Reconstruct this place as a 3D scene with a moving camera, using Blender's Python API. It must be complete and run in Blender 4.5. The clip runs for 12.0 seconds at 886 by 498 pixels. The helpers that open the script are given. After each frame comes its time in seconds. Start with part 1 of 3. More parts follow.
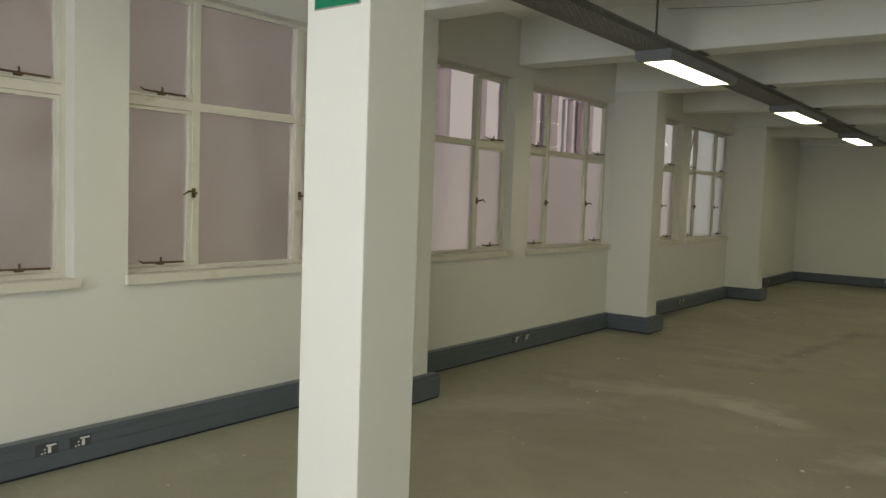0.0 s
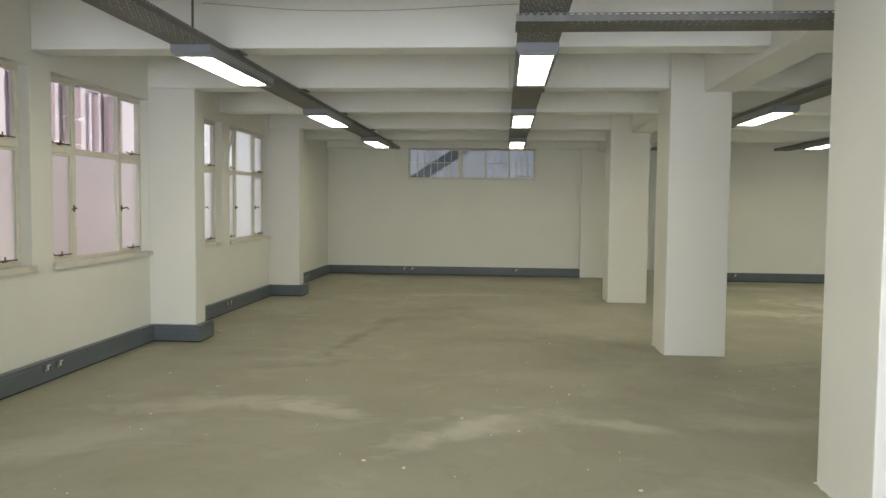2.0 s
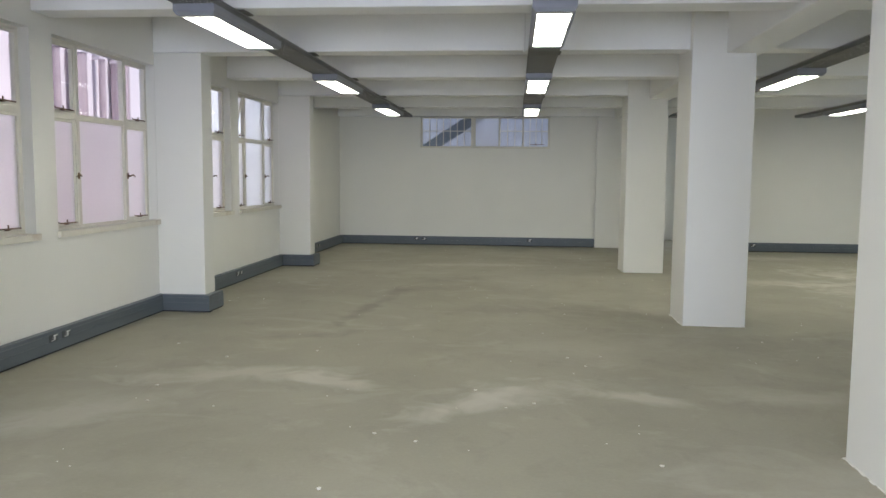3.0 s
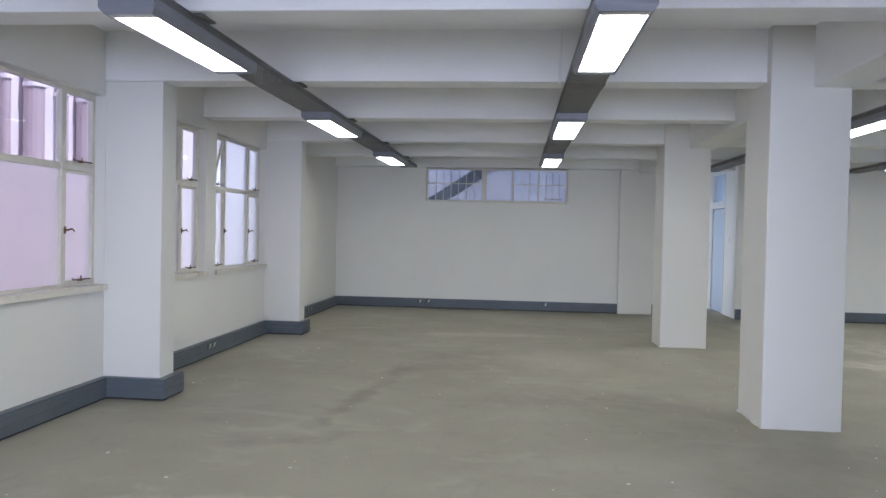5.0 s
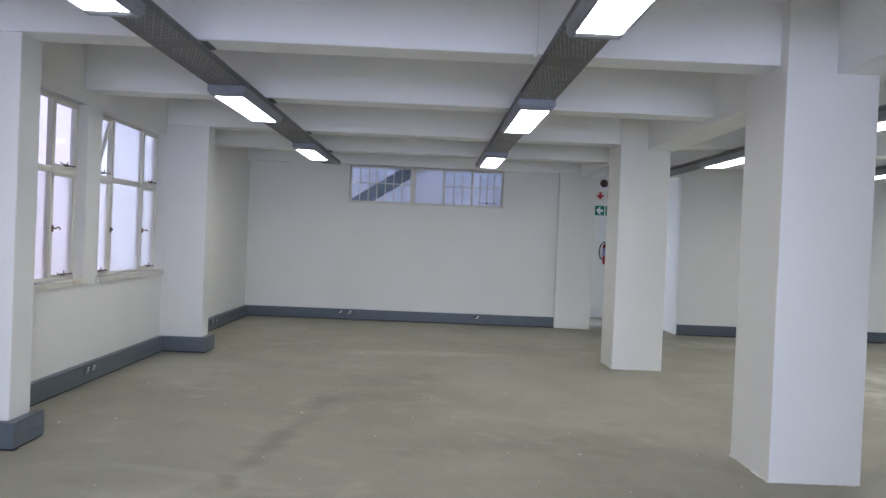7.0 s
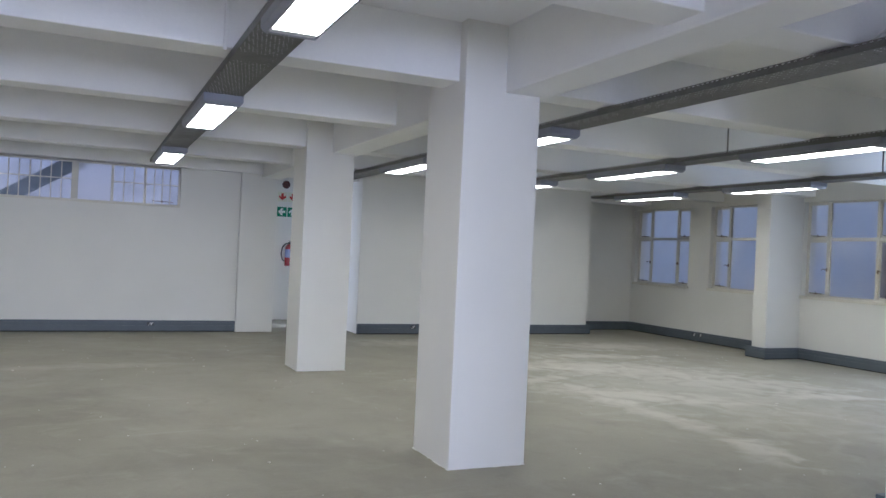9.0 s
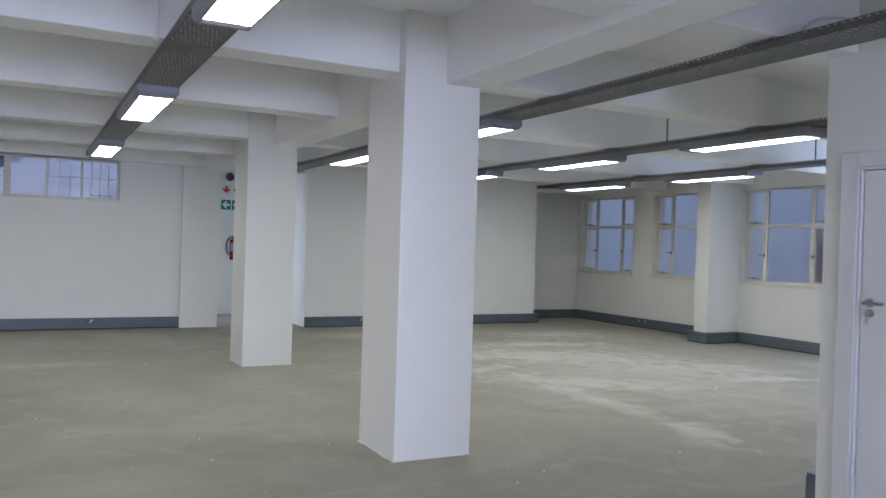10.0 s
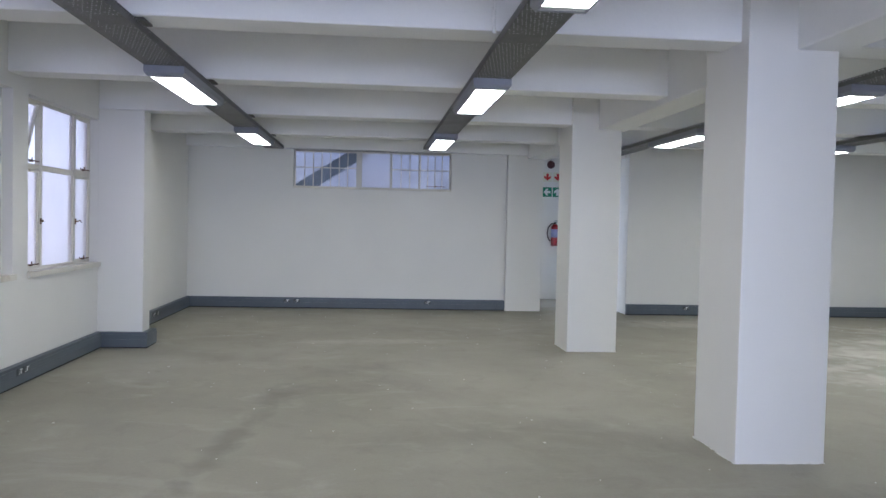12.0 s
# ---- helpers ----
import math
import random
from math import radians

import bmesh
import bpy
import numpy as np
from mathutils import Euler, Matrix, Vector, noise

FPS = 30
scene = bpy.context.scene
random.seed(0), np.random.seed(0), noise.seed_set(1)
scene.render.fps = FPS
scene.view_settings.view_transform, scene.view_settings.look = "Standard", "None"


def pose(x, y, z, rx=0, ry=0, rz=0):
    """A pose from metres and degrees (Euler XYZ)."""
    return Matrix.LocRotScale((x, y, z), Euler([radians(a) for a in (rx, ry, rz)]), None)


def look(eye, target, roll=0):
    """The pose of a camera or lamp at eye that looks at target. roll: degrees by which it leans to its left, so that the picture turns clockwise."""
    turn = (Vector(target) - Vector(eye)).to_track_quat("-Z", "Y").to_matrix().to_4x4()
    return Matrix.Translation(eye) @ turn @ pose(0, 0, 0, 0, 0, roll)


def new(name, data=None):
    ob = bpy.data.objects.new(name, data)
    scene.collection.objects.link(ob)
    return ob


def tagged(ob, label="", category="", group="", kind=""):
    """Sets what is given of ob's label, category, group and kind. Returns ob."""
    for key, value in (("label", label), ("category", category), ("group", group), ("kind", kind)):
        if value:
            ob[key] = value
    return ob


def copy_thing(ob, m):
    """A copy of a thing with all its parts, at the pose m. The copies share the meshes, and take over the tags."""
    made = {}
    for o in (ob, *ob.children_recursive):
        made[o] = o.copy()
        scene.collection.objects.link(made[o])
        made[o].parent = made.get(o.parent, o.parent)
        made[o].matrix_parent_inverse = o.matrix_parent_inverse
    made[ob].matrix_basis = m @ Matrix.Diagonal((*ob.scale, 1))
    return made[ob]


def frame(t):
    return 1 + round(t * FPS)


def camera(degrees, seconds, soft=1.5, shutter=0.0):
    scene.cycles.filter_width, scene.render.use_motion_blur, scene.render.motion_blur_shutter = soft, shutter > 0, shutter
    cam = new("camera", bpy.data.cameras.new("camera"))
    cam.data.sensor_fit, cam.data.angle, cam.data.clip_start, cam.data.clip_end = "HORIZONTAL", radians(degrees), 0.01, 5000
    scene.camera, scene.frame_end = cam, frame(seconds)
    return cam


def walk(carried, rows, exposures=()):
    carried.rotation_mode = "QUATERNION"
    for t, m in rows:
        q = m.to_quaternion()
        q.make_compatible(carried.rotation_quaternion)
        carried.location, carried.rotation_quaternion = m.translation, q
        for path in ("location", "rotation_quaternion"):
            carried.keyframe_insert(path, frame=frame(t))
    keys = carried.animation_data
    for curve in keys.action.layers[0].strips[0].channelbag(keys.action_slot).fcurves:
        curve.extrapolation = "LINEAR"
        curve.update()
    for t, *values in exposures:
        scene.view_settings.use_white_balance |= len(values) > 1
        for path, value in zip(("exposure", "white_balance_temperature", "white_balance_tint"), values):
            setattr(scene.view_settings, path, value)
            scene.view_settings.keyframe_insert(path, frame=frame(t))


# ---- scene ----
cam = camera(59.0, 12.0)
PATH = [
    (0, (-1.52, -8.492, 1.514), (-2.729, -6.905, 1.378), 2.0),
    (0.5, (-1.606, -8.398, 1.522), (-2.51, -6.618, 1.412), 1.5),
    (1, (-1.683, -8.341, 1.548), (-2.254, -6.427, 1.434), 1.2),
    (1.5, (-1.707, -8.292, 1.541), (-2.016, -6.319, 1.432), 0.8),
    (2, (-1.701, -8.282, 1.54), (-1.853, -6.291, 1.429), 0.6),
    (2.5, (-1.701, -8.262, 1.535), (-1.789, -6.268, 1.416), 0.6),
    (3, (-1.718, -8.094, 1.501), (-1.901, -6.111, 1.316), 0.5),
    (3.2, (-1.696, -7.946, 1.499), (-1.935, -5.966, 1.35), -0.0),
    (4.8, (-1.971, -6.647, 1.511), (-2.174, -4.659, 1.442), 0.5),
    (5, (-1.982, -6.472, 1.534), (-2.17, -4.482, 1.488), 1.2),
    (5.5, (-2.113, -6.094, 1.52), (-2.406, -4.116, 1.456), 0.5),
    (6, (-2.23, -5.715, 1.547), (-2.428, -3.725, 1.493), -0.4),
    (6.5, (-2.29, -5.353, 1.541), (-2.462, -3.36, 1.569), 1.5),
    (7, (-2.314, -5.152, 1.532), (-2.28, -3.153, 1.505), 2.4),
    (7.5, (-2.371, -5.08, 1.533), (-2.143, -3.093, 1.526), 1.7),
    (7.7, (-2.395, -5.02, 1.556), (-2.082, -3.045, 1.558), 1.8),
    (9.3, (-2.374, -5.054, 1.536), (-1.47, -3.27, 1.549), 2.5),
    (9.5, (-2.345, -5.07, 1.554), (-1.406, -3.304, 1.567), 2.3),
    (10, (-2.326, -5.055, 1.549), (-1.392, -3.287, 1.541), 1.8),
    (10.5, (-2.325, -5.03, 1.542), (-1.511, -3.203, 1.501), 1.9),
    (11, (-2.345, -4.984, 1.548), (-1.739, -3.078, 1.516), 1.5),
    (11.5, (-2.371, -4.959, 1.541), (-1.969, -3.0, 1.491), 1.2),
    (12, (-2.414, -4.927, 1.544), (-2.233, -2.937, 1.479), 1.3),
]
EXPOSURES = [(0.0, -0.88, 7450, 2), (0.5, -0.72, 7450, 2), (1.0, -0.38, 7300, 3), (1.5, -0.01, 7000, 5), (2.0, 0.14, 6750, 7), (2.5, 0.2, 6350, 10), (3.1, 0.28, 6000, 14),
             (4.0, 0.33, 5650, 18), (5.0, 0.32, 5530, 21), (7.7, 0.39, 5430, 22), (12.0, 0.41, 5370, 22)]
walk(cam, [(t, look(eye, target, roll)) for t, eye, target, roll in PATH], EXPOSURES)

# ---- light ----
world = bpy.data.worlds.new("sky")
scene.world = world
world.use_nodes = True
wn = world.node_tree
sky = wn.nodes.new("ShaderNodeTexSky")
sky.sky_type, sky.sun_disc = "NISHITA", False
sky.sun_elevation, sky.sun_rotation = radians(61), radians(106)
wn.nodes["Background"].inputs["Strength"].default_value = 0.14
wn.links.new(sky.outputs[0], wn.nodes["Background"].inputs["Color"])
sun = new("sun", bpy.data.lights.new("sun", "SUN"))
sun.data.energy, sun.data.angle, sun.data.color = 4.4, radians(3), (1, 0.96, 0.9)
sun.matrix_world = look((0, 0, 20), (-10.5, 3, 0))
LAMP = 14.0
# daylight through the window band behind the walk
for x in (-3.6, -0.6, 4.6):
    day = new("daylight", bpy.data.lights.new("daylight", "AREA"))
    day.data.shape, day.data.size, day.data.size_y = "RECTANGLE", 2.4, 1.7
    day.data.energy, day.data.color = 165, (0.8, 0.85, 1.0)
    day.matrix_world = look((x, -11.02, 1.9), (x, 0, 1.7))

# daylight through the side window beside the partition
day = new("daylight", bpy.data.lights.new("daylight", "AREA"))
day.data.shape, day.data.size, day.data.size_y = "RECTANGLE", 1.6, 1.5
day.data.energy, day.data.color = 30, (0.72, 0.85, 1.0)
day.matrix_world = look((8.84, 1.75, 1.9), (0, 3.4, 0.4))

# daylight from the lobby beside the passage, and behind the passage door's fanlight
day = new("daylight", bpy.data.lights.new("daylight", "AREA"))
day.data.shape, day.data.size, day.data.size_y = "RECTANGLE", 0.9, 1.7
day.data.energy, day.data.color = 50, (0.9, 0.96, 1.0)
day.matrix_world = look((-0.57, 10.5, 1.1), (2.1, 9.3, 1.1))
day = new("daylight", bpy.data.lights.new("daylight", "AREA"))
day.data.shape, day.data.size, day.data.size_y = "RECTANGLE", 0.88, 0.5
day.data.energy, day.data.color = 0.9, (0.42, 0.68, 1.0)
day.matrix_world = look((2.3, 10.0, 2.52), (0, 10.0, 2.52))

# ---- materials ----


def mat(name, base, rough=0.6, metal=0.0, vary=0.06, scale=3.0, bump=0.05, fine=60.0, second=None, mask=(0.5, 0.62), coat=0.0):
    """A painted or mineral surface: two scales of tone, a fine relief and, if asked, patches of a second colour."""
    m = bpy.data.materials.new(name)
    m.use_nodes = True
    nt = m.node_tree
    n, l = nt.nodes, nt.links
    b = n["Principled BSDF"]
    b.inputs["Roughness"].default_value, b.inputs["Metallic"].default_value = rough, metal
    b.inputs["Coat Weight"].default_value = coat
    geo = n.new("ShaderNodeNewGeometry")
    big, small = n.new("ShaderNodeTexNoise"), n.new("ShaderNodeTexNoise")
    big.inputs["Scale"].default_value, big.inputs["Detail"].default_value = scale, 5
    small.inputs["Scale"].default_value, small.inputs["Detail"].default_value = fine, 4
    for x in (big, small):
        l.new(geo.outputs["Position"], x.inputs["Vector"])
    add = n.new("ShaderNodeMath")
    add.operation = "MULTIPLY_ADD"
    l.new(small.outputs["Fac"], add.inputs[0])
    add.inputs[1].default_value = 0.4
    l.new(big.outputs["Fac"], add.inputs[2])
    r = n.new("ShaderNodeMapRange")
    r.inputs["From Min"].default_value, r.inputs["From Max"].default_value = 0.35, 1.05
    r.inputs["To Min"].default_value, r.inputs["To Max"].default_value = 1 - vary, 1 + vary
    l.new(add.outputs[0], r.inputs["Value"])
    mul = n.new("ShaderNodeVectorMath")
    mul.operation = "SCALE"
    mul.inputs[0].default_value = base
    l.new(r.outputs[0], mul.inputs["Scale"])
    out = mul.outputs[0]
    if second:
        p = n.new("ShaderNodeTexNoise")
        p.inputs["Scale"].default_value, p.inputs["Detail"].default_value, p.inputs["Distortion"].default_value = scale * 0.45, 7, 0.6
        l.new(geo.outputs["Position"], p.inputs["Vector"])
        ramp = n.new("ShaderNodeMapRange")
        ramp.inputs["From Min"].default_value, ramp.inputs["From Max"].default_value = mask
        l.new(p.outputs["Fac"], ramp.inputs["Value"])
        mix = n.new("ShaderNodeMix")
        mix.data_type = "RGBA"
        l.new(ramp.outputs[0], mix.inputs["Factor"])
        l.new(out, mix.inputs["A"])
        mix.inputs["B"].default_value = (*second, 1)
        out = mix.outputs["Result"]
    l.new(out, b.inputs["Base Color"])
    bp = n.new("ShaderNodeBump")
    bp.inputs["Strength"].default_value, bp.inputs["Distance"].default_value = bump, 0.01
    l.new(small.outputs["Fac"], bp.inputs["Height"])
    l.new(bp.outputs[0], b.inputs["Normal"])
    return m


def concrete():
    """Worn screed: buff grey, cloudy, with pale plaster smears in sweeping arcs and darker traffic stains, plus some
    painted light and shade.
    """
    m = mat("screed", (0.31, 0.292, 0.225), 0.62, vary=0.12, scale=1.3, bump=0.12, fine=45)
    n, l = m.node_tree.nodes, m.node_tree.links
    b = n["Principled BSDF"]
    under = b.inputs["Base Color"].links[0].from_socket
    geo = n["Geometry"]

    def layer(sock, scale, lo, hi, colour, amount, stretch, turn, distort):
        mp = n.new("ShaderNodeMapping")
        mp.inputs["Scale"].default_value = stretch
        mp.inputs["Rotation"].default_value = (0, 0, turn)
        l.new(geo.outputs["Position"], mp.inputs["Vector"])
        t = n.new("ShaderNodeTexNoise")
        t.inputs["Scale"].default_value, t.inputs["Detail"].default_value = scale, 8
        t.inputs["Roughness"].default_value, t.inputs["Distortion"].default_value = 0.62, distort
        l.new(mp.outputs[0], t.inputs["Vector"])
        r = n.new("ShaderNodeMapRange")
        r.inputs["From Min"].default_value, r.inputs["From Max"].default_value, r.inputs["To Max"].default_value = lo, hi, amount
        l.new(t.outputs["Fac"], r.inputs["Value"])
        x = n.new("ShaderNodeMix")
        x.data_type = "RGBA"
        l.new(r.outputs[0], x.inputs["Factor"])
        l.new(sock, x.inputs["A"])
        x.inputs["B"].default_value = (*colour, 1)
        return x.outputs["Result"]

    def smear_or_shading(sock, x, y, rx, ry, turn, colour, amount, rag=0.55):
        """A worn, plastered or stained patch, also used for painted light and shade: a ragged ellipse on the floor."""
        mp = n.new("ShaderNodeMapping")
        mp.vector_type = "TEXTURE"
        mp.inputs["Location"].default_value = (x, y, 0)
        mp.inputs["Rotation"].default_value = (0, 0, radians(turn))
        mp.inputs["Scale"].default_value = (rx, ry, 1)
        l.new(geo.outputs["Position"], mp.inputs["Vector"])
        d = n.new("ShaderNodeVectorMath")
        d.operation = "LENGTH"
        l.new(mp.outputs[0], d.inputs[0])
        t = n.new("ShaderNodeTexNoise")
        t.inputs["Scale"].default_value, t.inputs["Detail"].default_value, t.inputs["Distortion"].default_value = 3.2, 8, 0.8
        l.new(geo.outputs["Position"], t.inputs["Vector"])
        a = n.new("ShaderNodeMath")
        a.operation = "MULTIPLY_ADD"
        l.new(t.outputs["Fac"], a.inputs[0])
        a.inputs[1].default_value = rag * 4
        l.new(d.outputs["Value"], a.inputs[2])
        r = n.new("ShaderNodeMapRange")
        r.inputs["From Min"].default_value, r.inputs["From Max"].default_value = 1.1 + rag * 2, 0.2 + rag * 2
        r.inputs["To Max"].default_value = amount
        l.new(a.outputs[0], r.inputs["Value"])
        q = n.new("ShaderNodeMix")
        q.data_type = "RGBA"
        l.new(r.outputs[0], q.inputs["Factor"])
        l.new(sock, q.inputs["A"])
        q.inputs["B"].default_value = (*colour, 1)
        return q.outputs["Result"]

    s = layer(under, 0.45, 0.48, 0.75, (0.2, 0.185, 0.135), 0.5, (1, 1, 1), 0.3, 0.5)
    s = layer(s, 0.4, 0.5, 0.7, (0.4, 0.38, 0.31), 0.6, (1, 1.15, 1), 0.9, 0.6)
    s = layer(s, 1.1, 0.56, 0.72, (0.43, 0.41, 0.34), 0.5, (1, 1.5, 1), 0.5, 1.2)
    s = layer(s, 3.5, 0.55, 0.8, (0.2, 0.185, 0.14), 0.4, (1.2, 0.9, 1), 0.4, 0.5)
    s = layer(s, 14, 0.6, 0.8, (0.42, 0.4, 0.34), 0.35, (1, 1, 1), 0, 0.3)
    pale, dark = (0.55, 0.53, 0.46), (0.16, 0.15, 0.115)
    # the broad patch at (4.7, 2.6) is pale wear plus window light painted in
    for x, y, rx, ry, turn, amount in ((-3.75, -2.45, 0.95, 0.26, 14, 0.6), (-3.05, -2.55, 0.4, 0.2, -30, 0.75), (-4.5, -3.6, 0.9, 0.3, 50, 0.4),
                                       (-2.0, -3.0, 0.75, 0.16, 52, 0.8), (-1.75, -2.75, 0.6, 0.34, 30, 0.6), (-0.85, -2.75, 0.45, 0.14, -18, 0.7),
                                       (0.4, -2.6, 0.9, 0.25, 0, 0.4), (4.4, 4.2, 2.2, 0.7, -30, 0.75), (3.4, 2.3, 1.6, 0.45, -35, 0.8), (6.2, 6.6, 1.3, 0.6, -10, 0.7),
                                       (5.6, 2.6, 1.5, 0.5, -25, 0.6), (4.7, 2.6, 1.9, 3.4, 0, 0.4), (2.95, 1.5, 2.1, 0.22, 88, 0.85), (2.85, 3.5, 0.7, 0.2, 20, 0.8), (2.8, -0.2, 0.5, 0.25, 60, 0.8), (5.86, 1.76, 1.0, 0.25, -20, 0.8), (5.2, 5.4, 1.3, 0.3, -10, 0.8), (3.7, 4.3, 0.9, 0.16, -30, 0.8), (1.9, 3.6, 1.0, 0.5, 10, 0.55), (2.6, 7.2, 1.2, 0.5, 0, 0.6), (-2.4, 5.2, 1.0, 0.3, 8, 0.45)):
        s = smear_or_shading(s, x, y, rx, ry, turn, pale, amount * 0.85)
    # ellipses at (-0.8, 0.5) and (1.0, -0.7): column shade painted into the floor
    for x, y, rx, ry, turn, amount in ((-3.38, 0.55, 1.4, 0.12, 83, 0.8), (-3.2, 2.0, 0.6, 0.22, 66, 0.7), (-2.75, 2.3, 0.7, 0.3, 20, 0.4), (-3.6, -0.9, 0.5, 0.2, 20, 0.5), (-2.5, 3.3, 0.9, 0.3, 40, 0.35), (-0.8, 0.5, 1.1, 0.7, 10, 0.4), (-1.0, 6.2, 1.5, 0.5, 0, 0.3), (1.0, -0.7, 1.4, 0.5, 15, 0.4)):
        s = smear_or_shading(s, x, y, rx, ry, turn, dark, amount * 0.7)
    s = layer(s, 34, 0.73, 0.78, (0.62, 0.6, 0.54), 0.4, (1, 1, 1), 0, 0)
    l.new(s, b.inputs["Base Color"])
    return m


def glass(name, rough, colour=(1, 1, 1), ior=1.12, vary=0.02, dust=0.0):
    """Glass; dust: how far an uneven film of grime hides what is behind it."""
    m = mat(name, colour, rough, vary=vary, scale=1.8, bump=0.0)
    n, l = m.node_tree.nodes, m.node_tree.links
    b = n["Principled BSDF"]
    b.inputs["Transmission Weight"].default_value, b.inputs["IOR"].default_value = 1.0, ior
    if dust:
        t = n.new("ShaderNodeTexNoise")
        t.inputs["Scale"].default_value, t.inputs["Detail"].default_value, t.inputs["Distortion"].default_value = 2.6, 9, 0.7
        l.new(n["Geometry"].outputs["Position"], t.inputs["Vector"])
        r = n.new("ShaderNodeMapRange")
        r.inputs["From Min"].default_value, r.inputs["From Max"].default_value = 0.4, 0.7
        r.inputs["To Min"].default_value, r.inputs["To Max"].default_value = 1.0 - dust * 0.25, 1.0 - dust
        l.new(t.outputs["Fac"], r.inputs["Value"])
        l.new(r.outputs[0], b.inputs["Transmission Weight"])
    return m


def glow(name, colour, strength):
    m = bpy.data.materials.new(name)
    m.use_nodes = True
    b = m.node_tree.nodes["Principled BSDF"]
    b.inputs["Base Color"].default_value = (0.8, 0.8, 0.8, 1)
    b.inputs["Emission Color"].default_value, b.inputs["Emission Strength"].default_value = (*colour, 1), strength
    return m


PAINT = mat("wall_paint", (0.78, 0.77, 0.72), 0.55, vary=0.03, scale=1.2, bump=0.08, fine=90)
CEIL = mat("ceiling_paint", (0.86, 0.86, 0.84), 0.7, vary=0.04, scale=1.0, bump=0.1, fine=50)
SCREED = concrete()
GREY = mat("trunking_paint", (0.105, 0.125, 0.145), 0.38, vary=0.1, scale=4, bump=0.02, fine=80)
SOCKET = mat("socket_plate", (0.07, 0.075, 0.08), 0.4, vary=0.1, scale=20)
# near-black that stands in for the shade inside narrow gaps
GAP = mat("gap_shade_black", (0.02, 0.02, 0.022), 0.8)
STEEL = mat("galvanised_steel", (0.15, 0.148, 0.138), 0.5, 0.35, vary=0.25, scale=9, bump=0.05, fine=70)
ZINC = mat("zinc_lip", (0.42, 0.43, 0.42), 0.42, 0.6, vary=0.15, scale=9)
HOUSING = mat("lamp_housing_paint", (0.24, 0.25, 0.28), 0.4, vary=0.05, scale=6, bump=0.01)
DIFF = glow("lamp_diffuser", (1.0, 0.975, 0.76), LAMP)
CLEARP = mat("diffuser_end", (0.75, 0.75, 0.74), 0.2, vary=0.1, scale=30)
FRAME = mat("window_paint", (0.74, 0.71, 0.62), 0.45, vary=0.06, scale=12, bump=0.08, fine=120, second=(0.5, 0.42, 0.3), mask=(0.66, 0.8))
SILL = mat("sill_paint", (0.72, 0.69, 0.6), 0.5, vary=0.08, scale=6, bump=0.1, fine=80, second=(0.46, 0.36, 0.25), mask=(0.6, 0.8))
FROST = glass("frosted_glass", 0.38, (0.94, 0.93, 0.94), vary=0.1, dust=0.1)
GRIMY = glass("grimy_frosted_glass", 0.34, (0.95, 0.94, 0.93), vary=0.12, dust=0.16)
DUSTY = glass("dusty_wired_glass", 0.13, (0.92, 0.93, 0.96), vary=0.15)
REED = glass("clear_glass", 0.03, (0.95, 0.94, 0.95))
BRASS = mat("tarnished_brass", (0.16, 0.1, 0.045), 0.45, 0.7, vary=0.3, scale=40)
RUST = mat("rusty_stay", (0.14, 0.085, 0.05), 0.7, 0.3, vary=0.3, scale=40)
DOOR = mat("door_paint", (0.74, 0.74, 0.73), 0.35, vary=0.03, scale=2, bump=0.02)
BLUEDOOR = mat("blue_door_paint", (0.5, 0.58, 0.66), 0.4, vary=0.04, scale=2)
CHROME = mat("brushed_steel", (0.45, 0.45, 0.44), 0.28, 0.95, vary=0.05, scale=30)
LILAC = mat("lilac_render", (0.8, 0.74, 0.77), 0.85, vary=0.1, scale=0.9, bump=0.3, fine=30)
# near light-well wall: weaker daylight there is put into this darker colour
DIMPINK = mat("dimmed_pink_render", (0.3, 0.25, 0.23), 0.85, vary=0.4, scale=0.9, bump=0.3, fine=30)
PALE = mat("pale_render", (0.82, 0.84, 0.86), 0.85, vary=0.05, scale=0.9, bump=0.2, fine=30)
GREYWALL = mat("grey_render", (0.82, 0.77, 0.73), 0.85, vary=0.25, scale=0.5, bump=0.2, fine=30)
SLATE = mat("blue_grey_render", (0.5, 0.53, 0.58), 0.85, vary=0.3, scale=1.6, bump=0.2, fine=30)
BROWN = mat("brown_cladding", (0.2, 0.13, 0.11), 0.8, vary=0.2, scale=0.8)
STAIR = mat("stair_steel", (0.22, 0.26, 0.3), 0.6, vary=0.1, scale=5)
PIPE = mat("pipe_paint", (0.47, 0.38, 0.41), 0.6, vary=0.1, scale=5)
ROOF = mat("roof_felt", (0.12, 0.12, 0.12), 0.9, vary=0.2)
CREAM = mat("sign_cream", (0.72, 0.72, 0.58), 0.35, vary=0.02)
RED = mat("sign_red", (0.55, 0.03, 0.03), 0.35, vary=0.05)
BELL = mat("bell_maroon", (0.07, 0.015, 0.015), 0.4, vary=0.1)
REDP = mat("extinguisher_red", (0.3, 0.012, 0.018), 0.25, vary=0.05, coat=0.5)
GREEN = mat("sign_green", (0.0, 0.2, 0.1), 0.35, vary=0.05)
WHITE = mat("white_plastic", (0.78, 0.78, 0.76), 0.35, vary=0.03)
BLACK = mat("black_rubber", (0.02, 0.02, 0.02), 0.5, vary=0.1)
LABEL = mat("label_blue", (0.25, 0.25, 0.45), 0.4, vary=0.1)
SOOT = mat("bare_board", (0.16, 0.155, 0.145), 0.8, vary=0.2, scale=8)
FLAKE = mat("plaster_flake", (0.72, 0.7, 0.64), 0.8, vary=0.1)

# ---- building helpers ----


